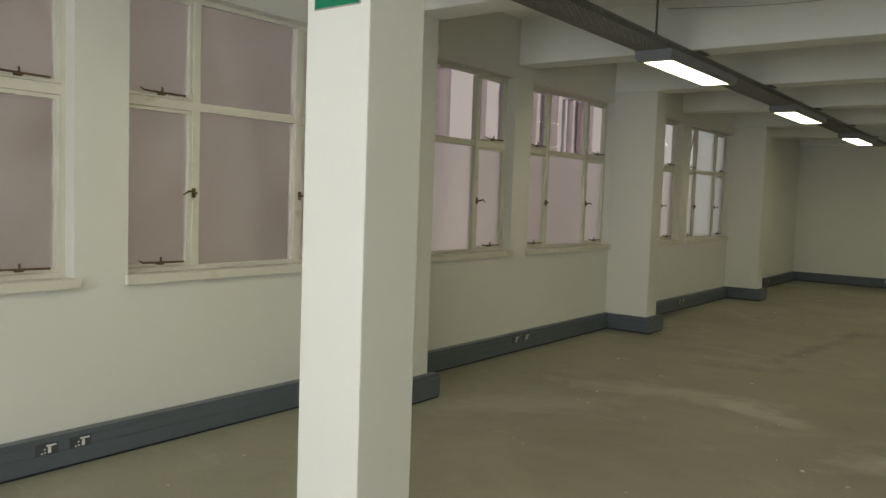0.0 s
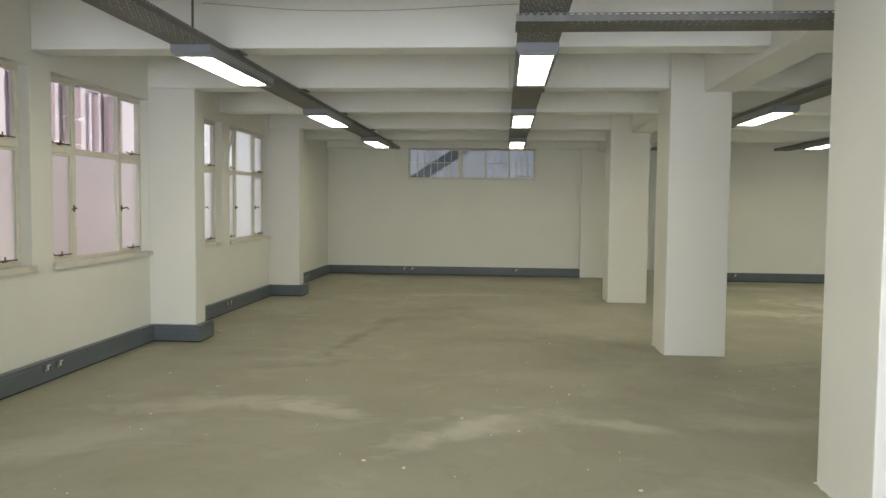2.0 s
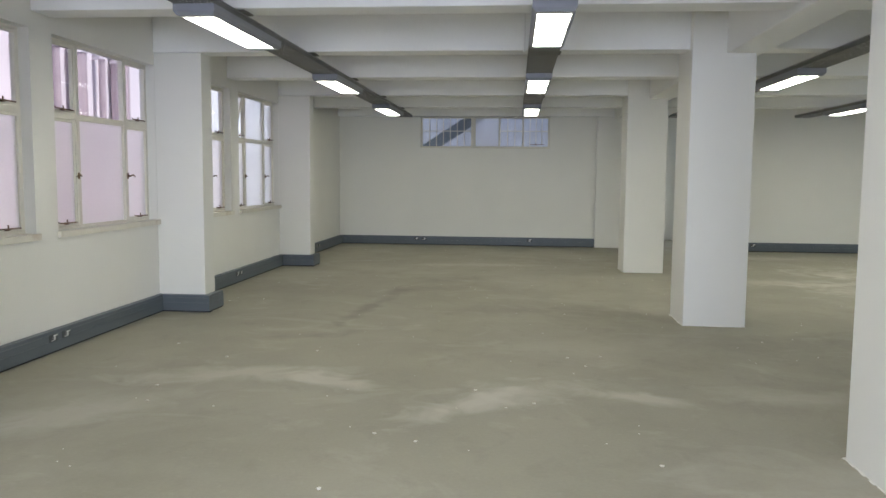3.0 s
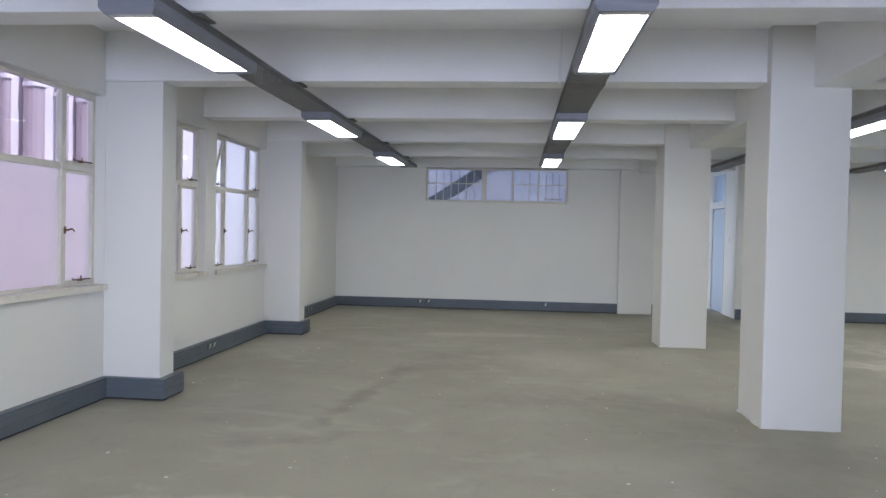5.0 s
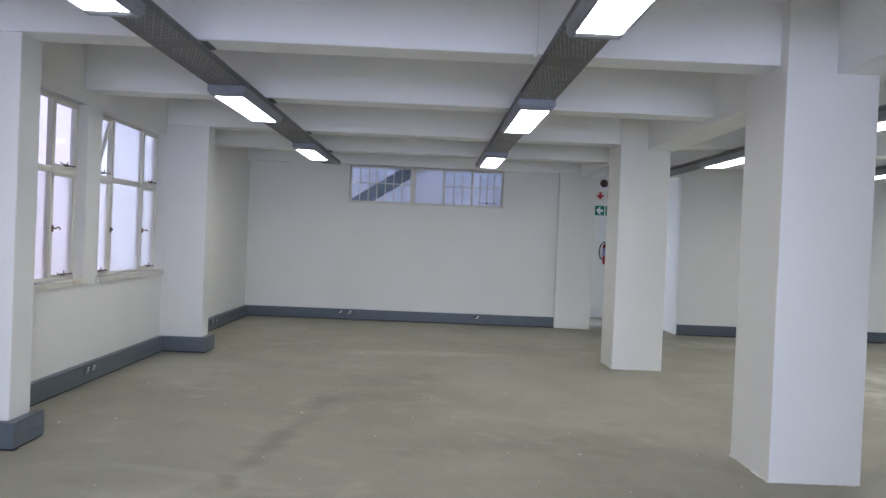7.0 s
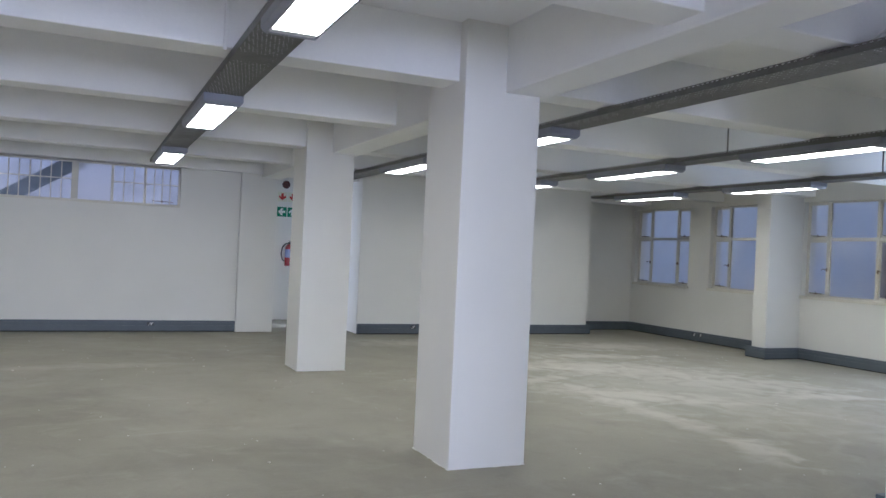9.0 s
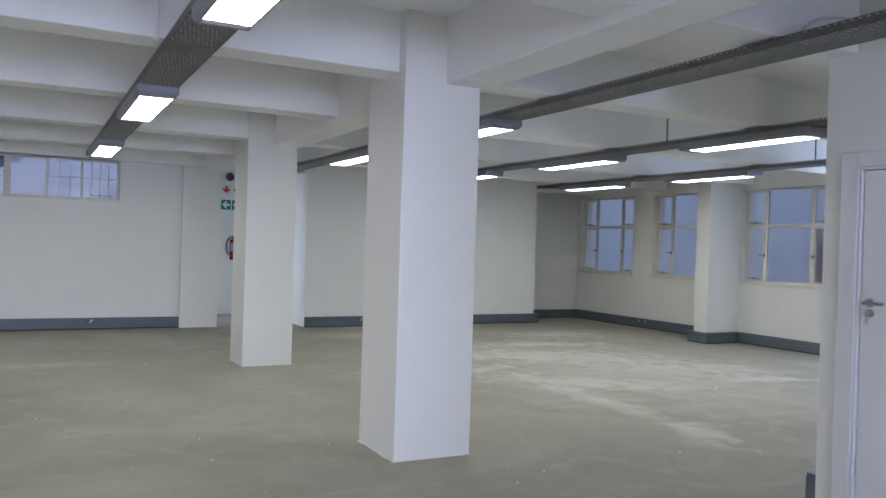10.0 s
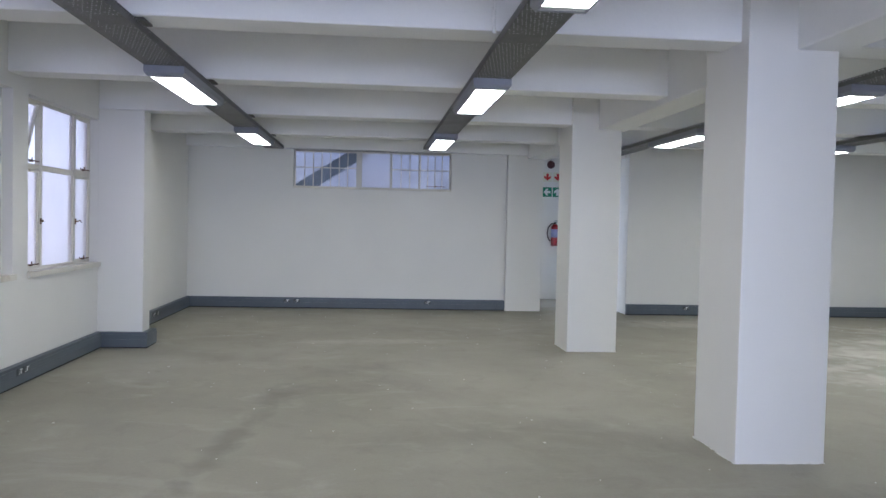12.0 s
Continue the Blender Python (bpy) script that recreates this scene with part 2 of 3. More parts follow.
def box(bm, x0, x1, y0, y1, z0, z1, bevel=0.0):
    r = bmesh.ops.create_cube(bm, size=1.0, matrix=Matrix.LocRotScale(((x0 + x1) / 2, (y0 + y1) / 2, (z0 + z1) / 2), None, (abs(x1 - x0), abs(y1 - y0), abs(z1 - z0))))
    if bevel:
        es = list({e for v in r["verts"] for e in v.link_edges})
        bmesh.ops.bevel(bm, geom=es, offset=bevel, segments=2, affect="EDGES", profile=0.6)
    return r["verts"]


def rod(bm, a, b, radius, segs=12, r2=None):
    a, b = Vector(a), Vector(b)
    q = (b - a).to_track_quat("Z", "Y")
    bmesh.ops.create_cone(bm, cap_ends=True, segments=segs, radius1=radius, radius2=radius if r2 is None else r2, depth=(b - a).length,
                          matrix=Matrix.LocRotScale((a + b) / 2, q, None))


def to_mesh(name, bm, material):
    me = bpy.data.meshes.new(name)
    bm.to_mesh(me)
    bm.free()
    me.materials.append(material)
    return me


def part(name, bm, material, parent=None, label=""):
    ob = new(name, to_mesh(name, bm, material))
    if parent:
        ob.parent = parent
    return tagged(ob, label)


def boxes(name, material, parent, dims, bevel=0.0, label=""):
    bm = bmesh.new()
    for d in dims:
        box(bm, *d, bevel=bevel)
    return part(name, bm, material, parent, label)


def thing(name, label, category, group="", m=None, kind=""):
    ob = tagged(new(name), label, category, group, kind)
    if m:
        ob.matrix_basis = m
    return ob


def structure(name, material, dims, label, category, bevel=0.0):
    return tagged(boxes(name, material, None, dims, bevel), label, category, kind="structure")


def pierced(axis, a, b, u0, u1, z0, z1, holes):
    """Boxes of a wall from a to b thick, running u0..u1, with (u, u, z, z) openings through it."""
    out = []

    def put(ua, ub, za, zb):
        if ub - ua > 1e-4 and zb - za > 1e-4:
            out.append((a, b, ua, ub, za, zb) if axis == "y" else (ua, ub, a, b, za, zb))

    u = u0
    for ha, hb, hz0, hz1 in sorted(holes):
        put(u, ha, z0, z1)
        put(ha, hb, z0, hz0)
        put(ha, hb, hz1, z1)
        u = hb
    put(u, u1, z0, z1)
    return out


# ---- structure ----
SLAB, BEAM, MAIN = 3.22, 2.79, 2.73
XL, XR = -5.61, 8.87
YF = 9.03
PITCH = 4.43
SZ0, SZ1 = 1.0, 2.66
left_bays = []
for k in (-2, -1, 0, 1):
    s = 0.11 if k < 0 else 0.0
    left_bays += [(-3.95 + PITCH * k + s, -2.05 + PITCH * k + s), (-1.74 + PITCH * k + s, 0.13 + PITCH * k + (0.07 if k < 0 else 0.0))]
right_bays = [(7.62, 9.36), (5.3, 7.02), (2.98, 4.78), (0.9, 2.6)]

structure("floor", SCREED, [(-6.0, 9.3, -14, 11.6, -0.25, 0)], "worn buff grey concrete screed with pale plaster smears and some painted light and shade", "floor")
structure("ceiling", CEIL, [(-6.0, 9.3, -14, 11.6, SLAB, SLAB + 0.25)], "white painted concrete slab between downstand beams", "ceiling")
structure("wall_left", PAINT, pierced("y", XL - 0.17, XL, -13, YF + 0.3, 0, SLAB, [(a, b, SZ0 - 0.02, SZ1) for a, b in left_bays]),
          "cream white painted window wall with deep reveals", "wall")
structure("wall_far", PAINT, pierced("x", YF, YF + 0.25, XL, -0.02, 0, SLAB, [(-3.81, -1.02, 2.13, 2.79)]),
          "cream white painted end wall under a high strip window", "wall")
structure("wall_right", PAINT, pierced("y", XR, XR + 0.3, -13, 11.5, 0, SLAB, [(a, b, 1.07, 2.71) for a, b in right_bays]),
          "white painted window wall lit by cool daylight", "wall")
structure("wall_right_end", PAINT, [(7.1, XR, 9.48, 9.73, 0, SLAB)], "white painted end wall beside the windows", "wall")
structure("wall_block", PAINT, [(2.1, 7.1, 8.62, 8.82, 0, SLAB)], "cream white painted plain face of a projecting room", "wall")
structure("wall_block_return", PAINT, [(6.9, 7.1, 8.82, 9.48, 0, SLAB)], "cream white painted short return of a projecting room", "wall")
structure("wall_block_side", PAINT, pierced("y", 2.1, 2.25, 8.82, 11.3, 0, SLAB, [(9.5, 10.5, 0, 2.84)]), "white painted passage wall around a blue door", "wall")
structure("wall_passage", PAINT, [(0.4, 3.5, 11.3, 11.5, 0, SLAB), (0.45, 0.62, 9.75, 9.76, 0, SLAB), (0.45, 0.62, 10.76, 11.3, 0, SLAB), (0.45, 0.62, 9.76, 10.76, 2.08, SLAB), (3.3, 3.5, 8.82, 11.3, 0, SLAB)],
          "white painted end wall of the exit passage", "wall")
structure("wall_lobby", PAINT, [(-0.75, 0.4, 11.3, 11.5, 0, SLAB), (-0.75, -0.6, 9.28, 11.3, 0, SLAB), (-0.6, -0.02, 9.28, 9.4, 0, SLAB)],
          "white painted lobby off the exit passage", "wall")
structure("wall_core", PAINT, pierced("y", 2.07, 2.22, -13, -1.83, 0, SLAB, [(-2.94, -2.06, 0, 2.1)]) + [(2.22, XR, -2.03, -1.83, 0, SLAB), (3.4, 3.6, -6, -2.03, 0, SLAB)],
          "white painted partition with a flush door", "wall")
structure("wall_back", PAINT, pierced("x", -11.3, -11.05, XL, XR, 0, SLAB, [(-4.8, -2.4, 1.0, 2.7), (-1.8, 0.6, 1.0, 2.7), (3.4, 5.8, 1.0, 2.7)]), "plain white painted back wall", "wall")

for k in (-2, -1, 0, 1):
    o = 0.07 if k < 0 else 0.0
    structure("wall_pilaster", PAINT, [(XL - 0.02, -5.09, 0.135 + o + PITCH * k, 0.415 + o + PITCH * k, 0, BEAM)], "cream white painted wall pilaster between windows", "pilaster", 0.008)
structure("wall_pilaster", PAINT, [(8.1, XR + 0.02, 4.8, 5.1, 0, BEAM)], "white painted deep wall pilaster between windows", "pilaster", 0.008)
structure("wall_pilaster", PAINT, [(-0.02, 0.62, 8.92, 9.75, 0, SLAB)], "cream white painted end column engaged in the wall", "column", 0.01)

for y in (-10.75, -8.6, -6.4, -4.2, -2.02, 0.11, 2.27, 4.56, 6.68, 8.85):
    structure("ceiling_beam", CEIL, [(XL, 0.35, y, y + 0.3, BEAM, SLAB + 0.02)], "white painted concrete cross beam", "beam", 0.012)
    structure("ceiling_beam", CEIL, [(0.66, XR, y, y + 0.3, BEAM, SLAB + 0.02)], "white painted concrete cross beam", "beam", 0.012)
structure("ceiling_beam", CEIL, [(0.33, 0.68, -13, 9.1, MAIN, SLAB + 0.02)], "white painted main beam along the column line", "beam", 0.012)


def column(x0, x1, y0, y1, label):
    c = structure("column", PAINT, [(x0, x1, y0, y1, 0, SLAB + 0.01)], label, "column", 0.008)
    rng = random.Random(int(100 * y0) + 900)
    bm = bmesh.new()
    for axis, a, b, face, s in (("x", x0, x1, y0, -1), ("x", x0, x1, y1, 1), ("y", y0, y1, x0, -1), ("y", y0, y1, x1, 1)):
        u = a - 0.006
        while u < b:
            v, w = min(u + rng.uniform(0.02, 0.07), b + 0.006), rng.choice((0.003, 0.006, 0.009, 0.015))
            lo, hi = sorted((face - s * 0.004, face + s * w))
            box(bm, *((u, v, lo, hi) if axis == "x" else (lo, hi, u, v)), -0.001, 0.0025)
            u = v
    part("paint_drips", bm, PAINT, c, "ragged edge of white paint on the floor")
    return c


column(0.0, 0.62, 0.0, 0.66, "white painted square concrete column on bare screed")
column(0.0, 0.62, 4.5, 5.14, "white painted square concrete column on bare screed")
column(0.08, 0.7, -4.46, -3.8, "white painted square concrete column with fire signs")
structure("column", PAINT, [(-3.718, -3.404, -6.48, -6.18, 0, SLAB)], "slim white painted post with a green exit sign", "column", 0.006)

# ---- outside ----
tagged(boxes("ground", ROOF, None, [(-400, 400, -400, 400, -0.6, -0.3)]), "dark flat roof felt around the building", "ground", kind="structure")
# near stretch darker, next one paler: daylight falling off, painted as wall colour
for dims, m, lab in (([(-8.4, -8.1, -14, -1.4, -0.3, 4.6)], DIMPINK, "pinkish light well wall with weaker daylight put into its colour"),
                     ([(-8.4, -8.1, -1.4, 8.0, -0.3, 4.6)], LILAC, "pale lilac rendered wall across the light well"),
                     ([(-8.6, -8.3, 8.0, 16, -0.3, 4.6)], PALE, "pale rendered wall across the light well")):
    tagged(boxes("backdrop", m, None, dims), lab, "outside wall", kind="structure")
tagged(boxes("backdrop", SLATE, None, [(-7, 2, 12.6, 12.8, -0.3, 7.0)]), "blue grey wall behind the high window", "outside wall", kind="structure")
# added sun blocker: tall enough to stop direct sun entering the right windows
tagged(boxes("backdrop", GREYWALL, None, [(15.0, 15.4, -14, 20, -0.3, 15)]), "tall pale wall added to keep sun off the right windows", "outside wall", kind="structure")
tagged(boxes("backdrop", BROWN, None, [(10.6, 11.0, 3.6, 4.6, -0.3, 2.1)]), "brown clad box outside the frosted window", "outside wall", kind="structure")


# ---- windows ----
def window_kit(width, height, split, side, depth=0.04):
    """Steel frame bars of a three-light window with a transom, and the six lights (u0, u1, z0, z1)."""
    bars, lights = [], []
    h = width / 2
    us = [(-h, -h + side), (-h + side, h - side), (h - side, h)]
    zs = [(0.0, split), (split, height)]
    d0, d1 = -depth, 0.0
    bars += [(-h, -h + 0.03, d0, d1, 0, height), (h - 0.03, h, d0, d1, 0, height)]
    bars += [(-h + 0.03, h - 0.03, d0, d1, 0, 0.03), (-h + 0.03, h - 0.03, d0, d1, height - 0.03, height)]
    bars += [(s * (h - side) - 0.026, s * (h - side) + 0.026, d0 - 0.004, d1 + 0.012, 0.03, height - 0.03) for s in (-1, 1)]
    for i, (a, b) in enumerate(us):
        a2 = a + (0.03 if i == 0 else 0.026)
        b2 = b - (0.03 if i == 2 else 0.026)
        bars.append((a2, b2, d0, d1 + 0.008, split - 0.028, split + 0.028))
        lights.append((i, 0, a2, b2, 0.03, split - 0.028))
        lights.append((i, 1, a2, b2, split + 0.028, height - 0.03))
    return bars, lights


def ring(a, b, z0, z1, w, d0, d1):
    return [(a, a + w, d0, d1, z0, z1), (b - w, b, d0, d1, z0, z1), (a + w, b - w, d0, d1, z0, z0 + w), (a + w, b - w, d0, d1, z1 - w, z1)]


def cockspur(parent, u, z, s):
    bm = bmesh.new()
    box(bm, u - 0.012, u + 0.012, 0.012, 0.022, z - 0.03, z + 0.03, 0.003)
    rod(bm, (u, 0.02, z), (u, 0.045, z), 0.008, 8)
    rod(bm, (u, 0.042, z), (u + s * 0.05, 0.05, z + 0.012), 0.007, 8)
    rod(bm, (u + s * 0.05, 0.05, z + 0.012), (u + s * 0.095, 0.048, z - 0.012), 0.007, 8, 0.004)
    return part("handle", bm, BRASS, parent, "tarnished brass cockspur handle")


def stay(parent, a, b, z):
    bm = bmesh.new()
    u0, u1 = a + (b - a) * 0.1, a + (b - a) * 0.8
    rod(bm, (u0, 0.025, z + 0.012), (u1, 0.03, z + 0.016), 0.006, 8)
    box(bm, (a + b) / 2 - 0.02, (a + b) / 2 + 0.02, 0.0, 0.03, z, z + 0.012, 0.002)
    rod(bm, ((a + b) / 2, 0.026, z), ((a + b) / 2, 0.026, z + 0.045), 0.006, 8)
    rod(bm, (u1, 0.03, z + 0.016), (u1 + 0.03, 0.034, z + 0.03), 0.006, 8, 0.003)
    return part("stay", bm, RUST, parent, "rusty casement stay")


def steel_window(number, m, width, height, label, upper, lower, side=0.5, ajar=None, recess=0.095):
    w = thing("window_%d" % number, label, "window", "steel windows", m @ pose(0, -recess, 0), "structure")
    split = height * 0.605
    bars, lights = window_kit(width, height, split, side)
    boxes("window_frame", FRAME, w, bars, 0.004)
    h = width / 2
    boxes("window_sill", SILL, w, [(-h, h, 0.012, recess + 0.001, -0.02, 0.004), (-h - 0.02, h + 0.02, recess + 0.002, recess + 0.035, -0.05, 0.004)], 0.004, "chipped painted sill board")
    for i, row, a, b, z0, z1 in lights:
        sash_m = None
        if i != 1:
            bm = bmesh.new()
            tilt = row == 1 and ajar == i
            for d in ring(a + 0.002, b - 0.002, z0 + 0.002, z1 - 0.002, 0.022, -0.034, 0.004):
                box(bm, *d, bevel=0.002)
            sash_m = Matrix.Translation((0, -0.02, z1)) @ Matrix.Rotation(radians(-13), 4, "X") @ Matrix.Translation((0, 0.02, -z1)) if tilt else None
            if sash_m:
                bmesh.ops.transform(bm, matrix=sash_m, verts=bm.verts)
            sash = part("casement" if row == 0 else "top_vent", bm, FRAME, w)
            a, b, z0, z1 = a + 0.024, b - 0.024, z0 + 0.024, z1 - 0.024
            if row == 0:
                cockspur(sash, b + 0.03 if i == 0 else a - 0.03, z0 + (z1 - z0) * 0.47, -1 if i == 0 else 1)
            stay(sash, a, b, z0 - 0.01)
        bm = bmesh.new()
        box(bm, a, b, -0.02, -0.015, z0, z1)
        if sash_m:
            bmesh.ops.transform(bm, matrix=sash_m, verts=bm.verts)
        p = part("pane", bm, upper if row else lower, w if i == 1 else sash)
        p.visible_shadow = False
    return w


for n, (a, b) in enumerate(left_bays):
    clear = n in (4, 5, 6)
    steel_window(n + 1, pose(XL, (a + b) / 2, SZ0, 0, 0, -90), b - a, SZ1 - SZ0,
                 "cream steel casement window with clear upper lights" if clear else ("cream steel window with one top vent ajar" if n == 7 else "cream steel casement window with frosted panes"),
                 REED if clear else FROST, FROST, ajar=2 if n == 7 else None)
for n, (a, b) in enumerate(right_bays):
    steel_window(n + 20, pose(XR, (a + b) / 2, 1.09, 0, 0, 90), b - a, 1.62, "white steel window with frosted panes and cool daylight", GRIMY, GRIMY, side=0.45)

# the high strip window in the end wall
strip = thing("window_30", "high strip window with barred and frosted lights", "window", m=pose(-2.415, YF, 2.13, 0, 0, 180) @ pose(0, -0.12, 0), kind="structure")
SW, SH = 2.79, 0.66
boxes("window_frame", FRAME, strip, ring(-SW / 2, SW / 2, 0, SH, 0.03, -0.05, 0.0)
      + [(0.2, 0.3, -0.055, 0.006, 0.03, SH - 0.03), (-0.34, -0.295, -0.05, 0.004, 0.03, SH - 0.03), (-0.85, -0.81, -0.05, 0.004, 0.03, SH - 0.03)], 0.004)
bars = []
for a, b, k in ((0.3, SW / 2 - 0.03, 7), (-0.81, -0.34, 3), (-SW / 2 + 0.03, -0.85, 4)):
    bars += [(a + (b - a) * i / k - 0.008, a + (b - a) * i / k + 0.008, -0.04, -0.012, 0.03, SH - 0.03) for i in range(1, k)]
    bars.append((a, b, -0.042, -0.01, SH * 0.53, SH * 0.53 + 0.018))
for d in bars:
    boxes("glazing_bar", FRAME, strip, [d])
for a, b in ((0.3, SW / 2 - 0.03), (-0.295, 0.2), (-0.81, -0.34), (-SW / 2 + 0.03, -0.85)):
    p = boxes("pane", FROST if a == -0.295 else DUSTY, strip, [(a, b, -0.03, -0.025, 0.03, SH - 0.03)])
    p.visible_shadow = False
boxes("window_sill", SILL, strip, [(-SW / 2, SW / 2, 0.0, 0.125, -0.02, 0.006)], 0.003)
stay(strip, -SW / 2 + 0.06, -0.88, 0.06)

# ---- trunking along the walls ----


def trunking(x0, x1, y0, y1, axis, face):
    """A run of two-compartment trunking; the wall face it stands on is x or y = face (the edge of the box away from the room)."""
    def cut(inset, z0, z1):
        if axis == "y":
            return (x0 + inset if face == "+" else x0, x1 if face == "+" else x1 - inset, y0, y1, z0, z1)
        return (x0, x1, y0 + inset if face == "+" else y0, y1 if face == "+" else y1 - inset, z0, z1)
    t = structure("baseboard", GREY, [cut(0, 0.106, 0.158), cut(0, 0.016, 0.102), cut(0.004, 0.102, 0.106), cut(0.006, 0.158, 0.187)], "grey painted metal skirting trunking with a groove", "trunking", 0.0015)
    # black strip painted in for the shade under the trunking
    boxes("shadow_gap", GAP, t, [cut(0.012, 0.0, 0.016)])
    return t


D = 0.07
for k in (-2, -1, 0, 1):
    o = 0.07 if k < 0 else 0.0
    p0, p1 = 0.135 + o + PITCH * k, 0.415 + o + PITCH * k
    trunking(XL, XL + D, p1 + 0.0, (p0 + PITCH - D - (o if k == -1 else 0)) if k < 1 else YF - D, "y", "-")
    trunking(XL, -5.09 + D, p0 - D, p0, "x", "+")
    trunking(-5.09, -5.09 + D, p0, p1 + D, "y", "-")
trunking(XL, -0.02, YF - D, YF, "x", "+")
trunking(2.1, 7.1 + D, 8.62 - D, 8.62, "x", "+")
trunking(7.1, 7.1 + D, 8.62, 9.48 - D, "y", "-")
trunking(7.1, XR - D, 9.48 - D, 9.48, "x", "+")
trunking(XR - D, XR, 5.1, 9.48, "y", "+")
trunking(8.1 - D, XR, 4.8 - D, 4.8, "x", "+")
trunking(8.1 - D, 8.1, 4.8, 5.1 + D, "y", "+")
trunking(XR - D, XR, -1.83, 4.8 - D, "y", "+")
trunking(2.07, XR - D, -1.83, -1.83 + D, "x", "-")


def outlet_kit():
    o = thing("socket_outlet", "grey socket outlet with white rockers in trunking", "socket", "trunking sockets")
    boxes("plate", SOCKET, o, [(-0.058, 0.058, 0, 0.007, -0.031, 0.031)], 0.002)
    boxes("rocker", WHITE, o, [(-0.046, 0.006, 0.007, 0.012, 0.014, 0.023), (-0.02, -0.004, 0.007, 0.011, -0.022, 0.012)], 0.001, "white rocker and socket face")
    for x, z in ((0.012, -0.018), (0.028, -0.02), (0.014, 0.0)):
        boxes("pin_cover", WHITE, o, [(x - 0.004, x + 0.004, 0.007, 0.009, z - 0.004, z + 0.004)])
    return o


first = outlet_kit()
spots = [pose(XL + D, y, 0.131, 0, 0, -90) for y in (-6.55, -6.37, -1.99, -1.8, 2.37, 2.5, 6.7, 6.9)]
spots += [pose(x, YF - D, 0.131, 0, 0, 180) for x in (-3.88, -3.71, -1.41)] + [pose(x, 8.62 - D, 0.131, 0, 0, 180) for x in (3.18,)]
spots += [pose(XR - D, y, 0.131, 0, 0, 90) for y in (7.1, 7.28)]
first.matrix_basis = spots[0]
for m in spots[1:]:
    copy_thing(first, m)

# ---- cable trays ----


def perforated(us, vs, hole_u, hole_v, place):
    """A sheet of cells, each with a rectangular slot through it."""
    verts, faces = [], []
    for i in range(len(us) - 1):
        for j in range(len(vs) - 1):
            a, b, c, d = us[i], us[i + 1], vs[j], vs[j + 1]
            mu, mv = (a + b) / 2 + (b - a) * (0.0, 0.27, -0.27)[(i * 2 + j) % 3] * (len(us) > 3), (c + d) / 2
            ea, eb, ec, ed = mu - hole_u, mu + hole_u, mv - hole_v, mv + hole_v
            k = len(verts)
            verts += [place(*q) for q in ((a, c), (b, c), (b, d), (a, d), (ea, ec), (eb, ec), (eb, ed), (ea, ed))]
            faces += [(k, k + 1, k + 5, k + 4), (k + 1, k + 2, k + 6, k + 5), (k + 2, k + 3, k + 7, k + 6), (k + 3, k, k + 4, k + 7)]
    me = bpy.data.meshes.new("sheet")
    me.from_pydata(verts, [], faces)
    return me


def cable_tray(x, w, y0, y1, z, label, turned=False):
    t = thing("cable_tray", label, "cable tray", "ceiling cable trays")
    n = int((y1 - y0) / 0.045)
    vs = [y0 + (y1 - y0) * j / n for j in range(n + 1)]
    us = [x - w / 2 + w * i / 9 for i in range(10)]

    def flat(zz):
        return (lambda u, v: (v, u, zz)) if turned else (lambda u, v: (u, v, zz))

    def side(uu):
        return (lambda a, v: (v, uu, a)) if turned else (lambda a, v: (uu, v, a))

    base = new("base", perforated(us, vs, 0.004, 0.005, flat(z)))
    base.data.materials.append(STEEL)
    base.parent = t
    for s in (-1, 1):
        e = new("side_rail", perforated([z + 0.034, z + 0.05], vs, 0.0035, 0.011, side(x + s * w / 2)))
        e.data.materials.append(STEEL)
        e.parent = t
        a, b = sorted((x + s * w / 2, x + s * (w / 2 - 0.003)))
        boxes("side_web", STEEL, t, [(y0, y1, a, b, z, z + 0.034) if turned else (a, b, y0, y1, z, z + 0.034)])
        a, b = sorted((x + s * w / 2, x + s * (w / 2 - 0.014)))
        lip = (y0, y1, a, b, z + 0.048, z + 0.052) if turned else (a, b, y0, y1, z + 0.048, z + 0.052)
        boxes("lip", ZINC, t, [lip], 0, "bright zinc edge lip")
    return t


TZ = 2.724
TRAYS = [(-4.05, -12.5, 8.3), (-1.47, -12.5, 7.7), (1.5, -12.5, 8.4), (3.95, -1.8, 8.3), (6.5, -1.8, 7.55)]
for x, y0, y1 in TRAYS:
    cable_tray(x, 0.3, y0, y1, TZ, "dull galvanised perforated cable tray hung under beams")
cable_tray(-3.28, 0.3, -1.64, 1.6, 2.662, "galvanised cross tray slung under two cable trays", True)


def hanger(x, y):
    bm = bmesh.new()
    rod(bm, (x, y, TZ + 0.05), (x, y, SLAB), 0.009, 8)
    box(bm, x - 0.03, x + 0.03, y - 0.015, y + 0.015, TZ + 0.052, TZ + 0.062)
    return tagged(part("hanger_rod", bm, STEEL), "thin steel rod hanging a cable tray", "hanger", "tray hangers")


for x, y0, y1 in TRAYS:
    for y in (-7.2, -2.72) if x < 0 else ((-1.96,) if x < 2 else (1.65,)):
        hanger(x + 0.1, y)
    for y in (-6.4, -4.2, -2.02, 0.11, 2.27, 4.56, 6.68):
        if y0 < y < y1:
            tagged(boxes("fixing_board", SOOT, None, [(x - 0.12, x + 0.19, y + 0.04, y + 0.25, BEAM - 0.012, BEAM)], 0.002), "dark bare fixing board on a beam soffit", "board", "tray fixings")

# ---- lights ----


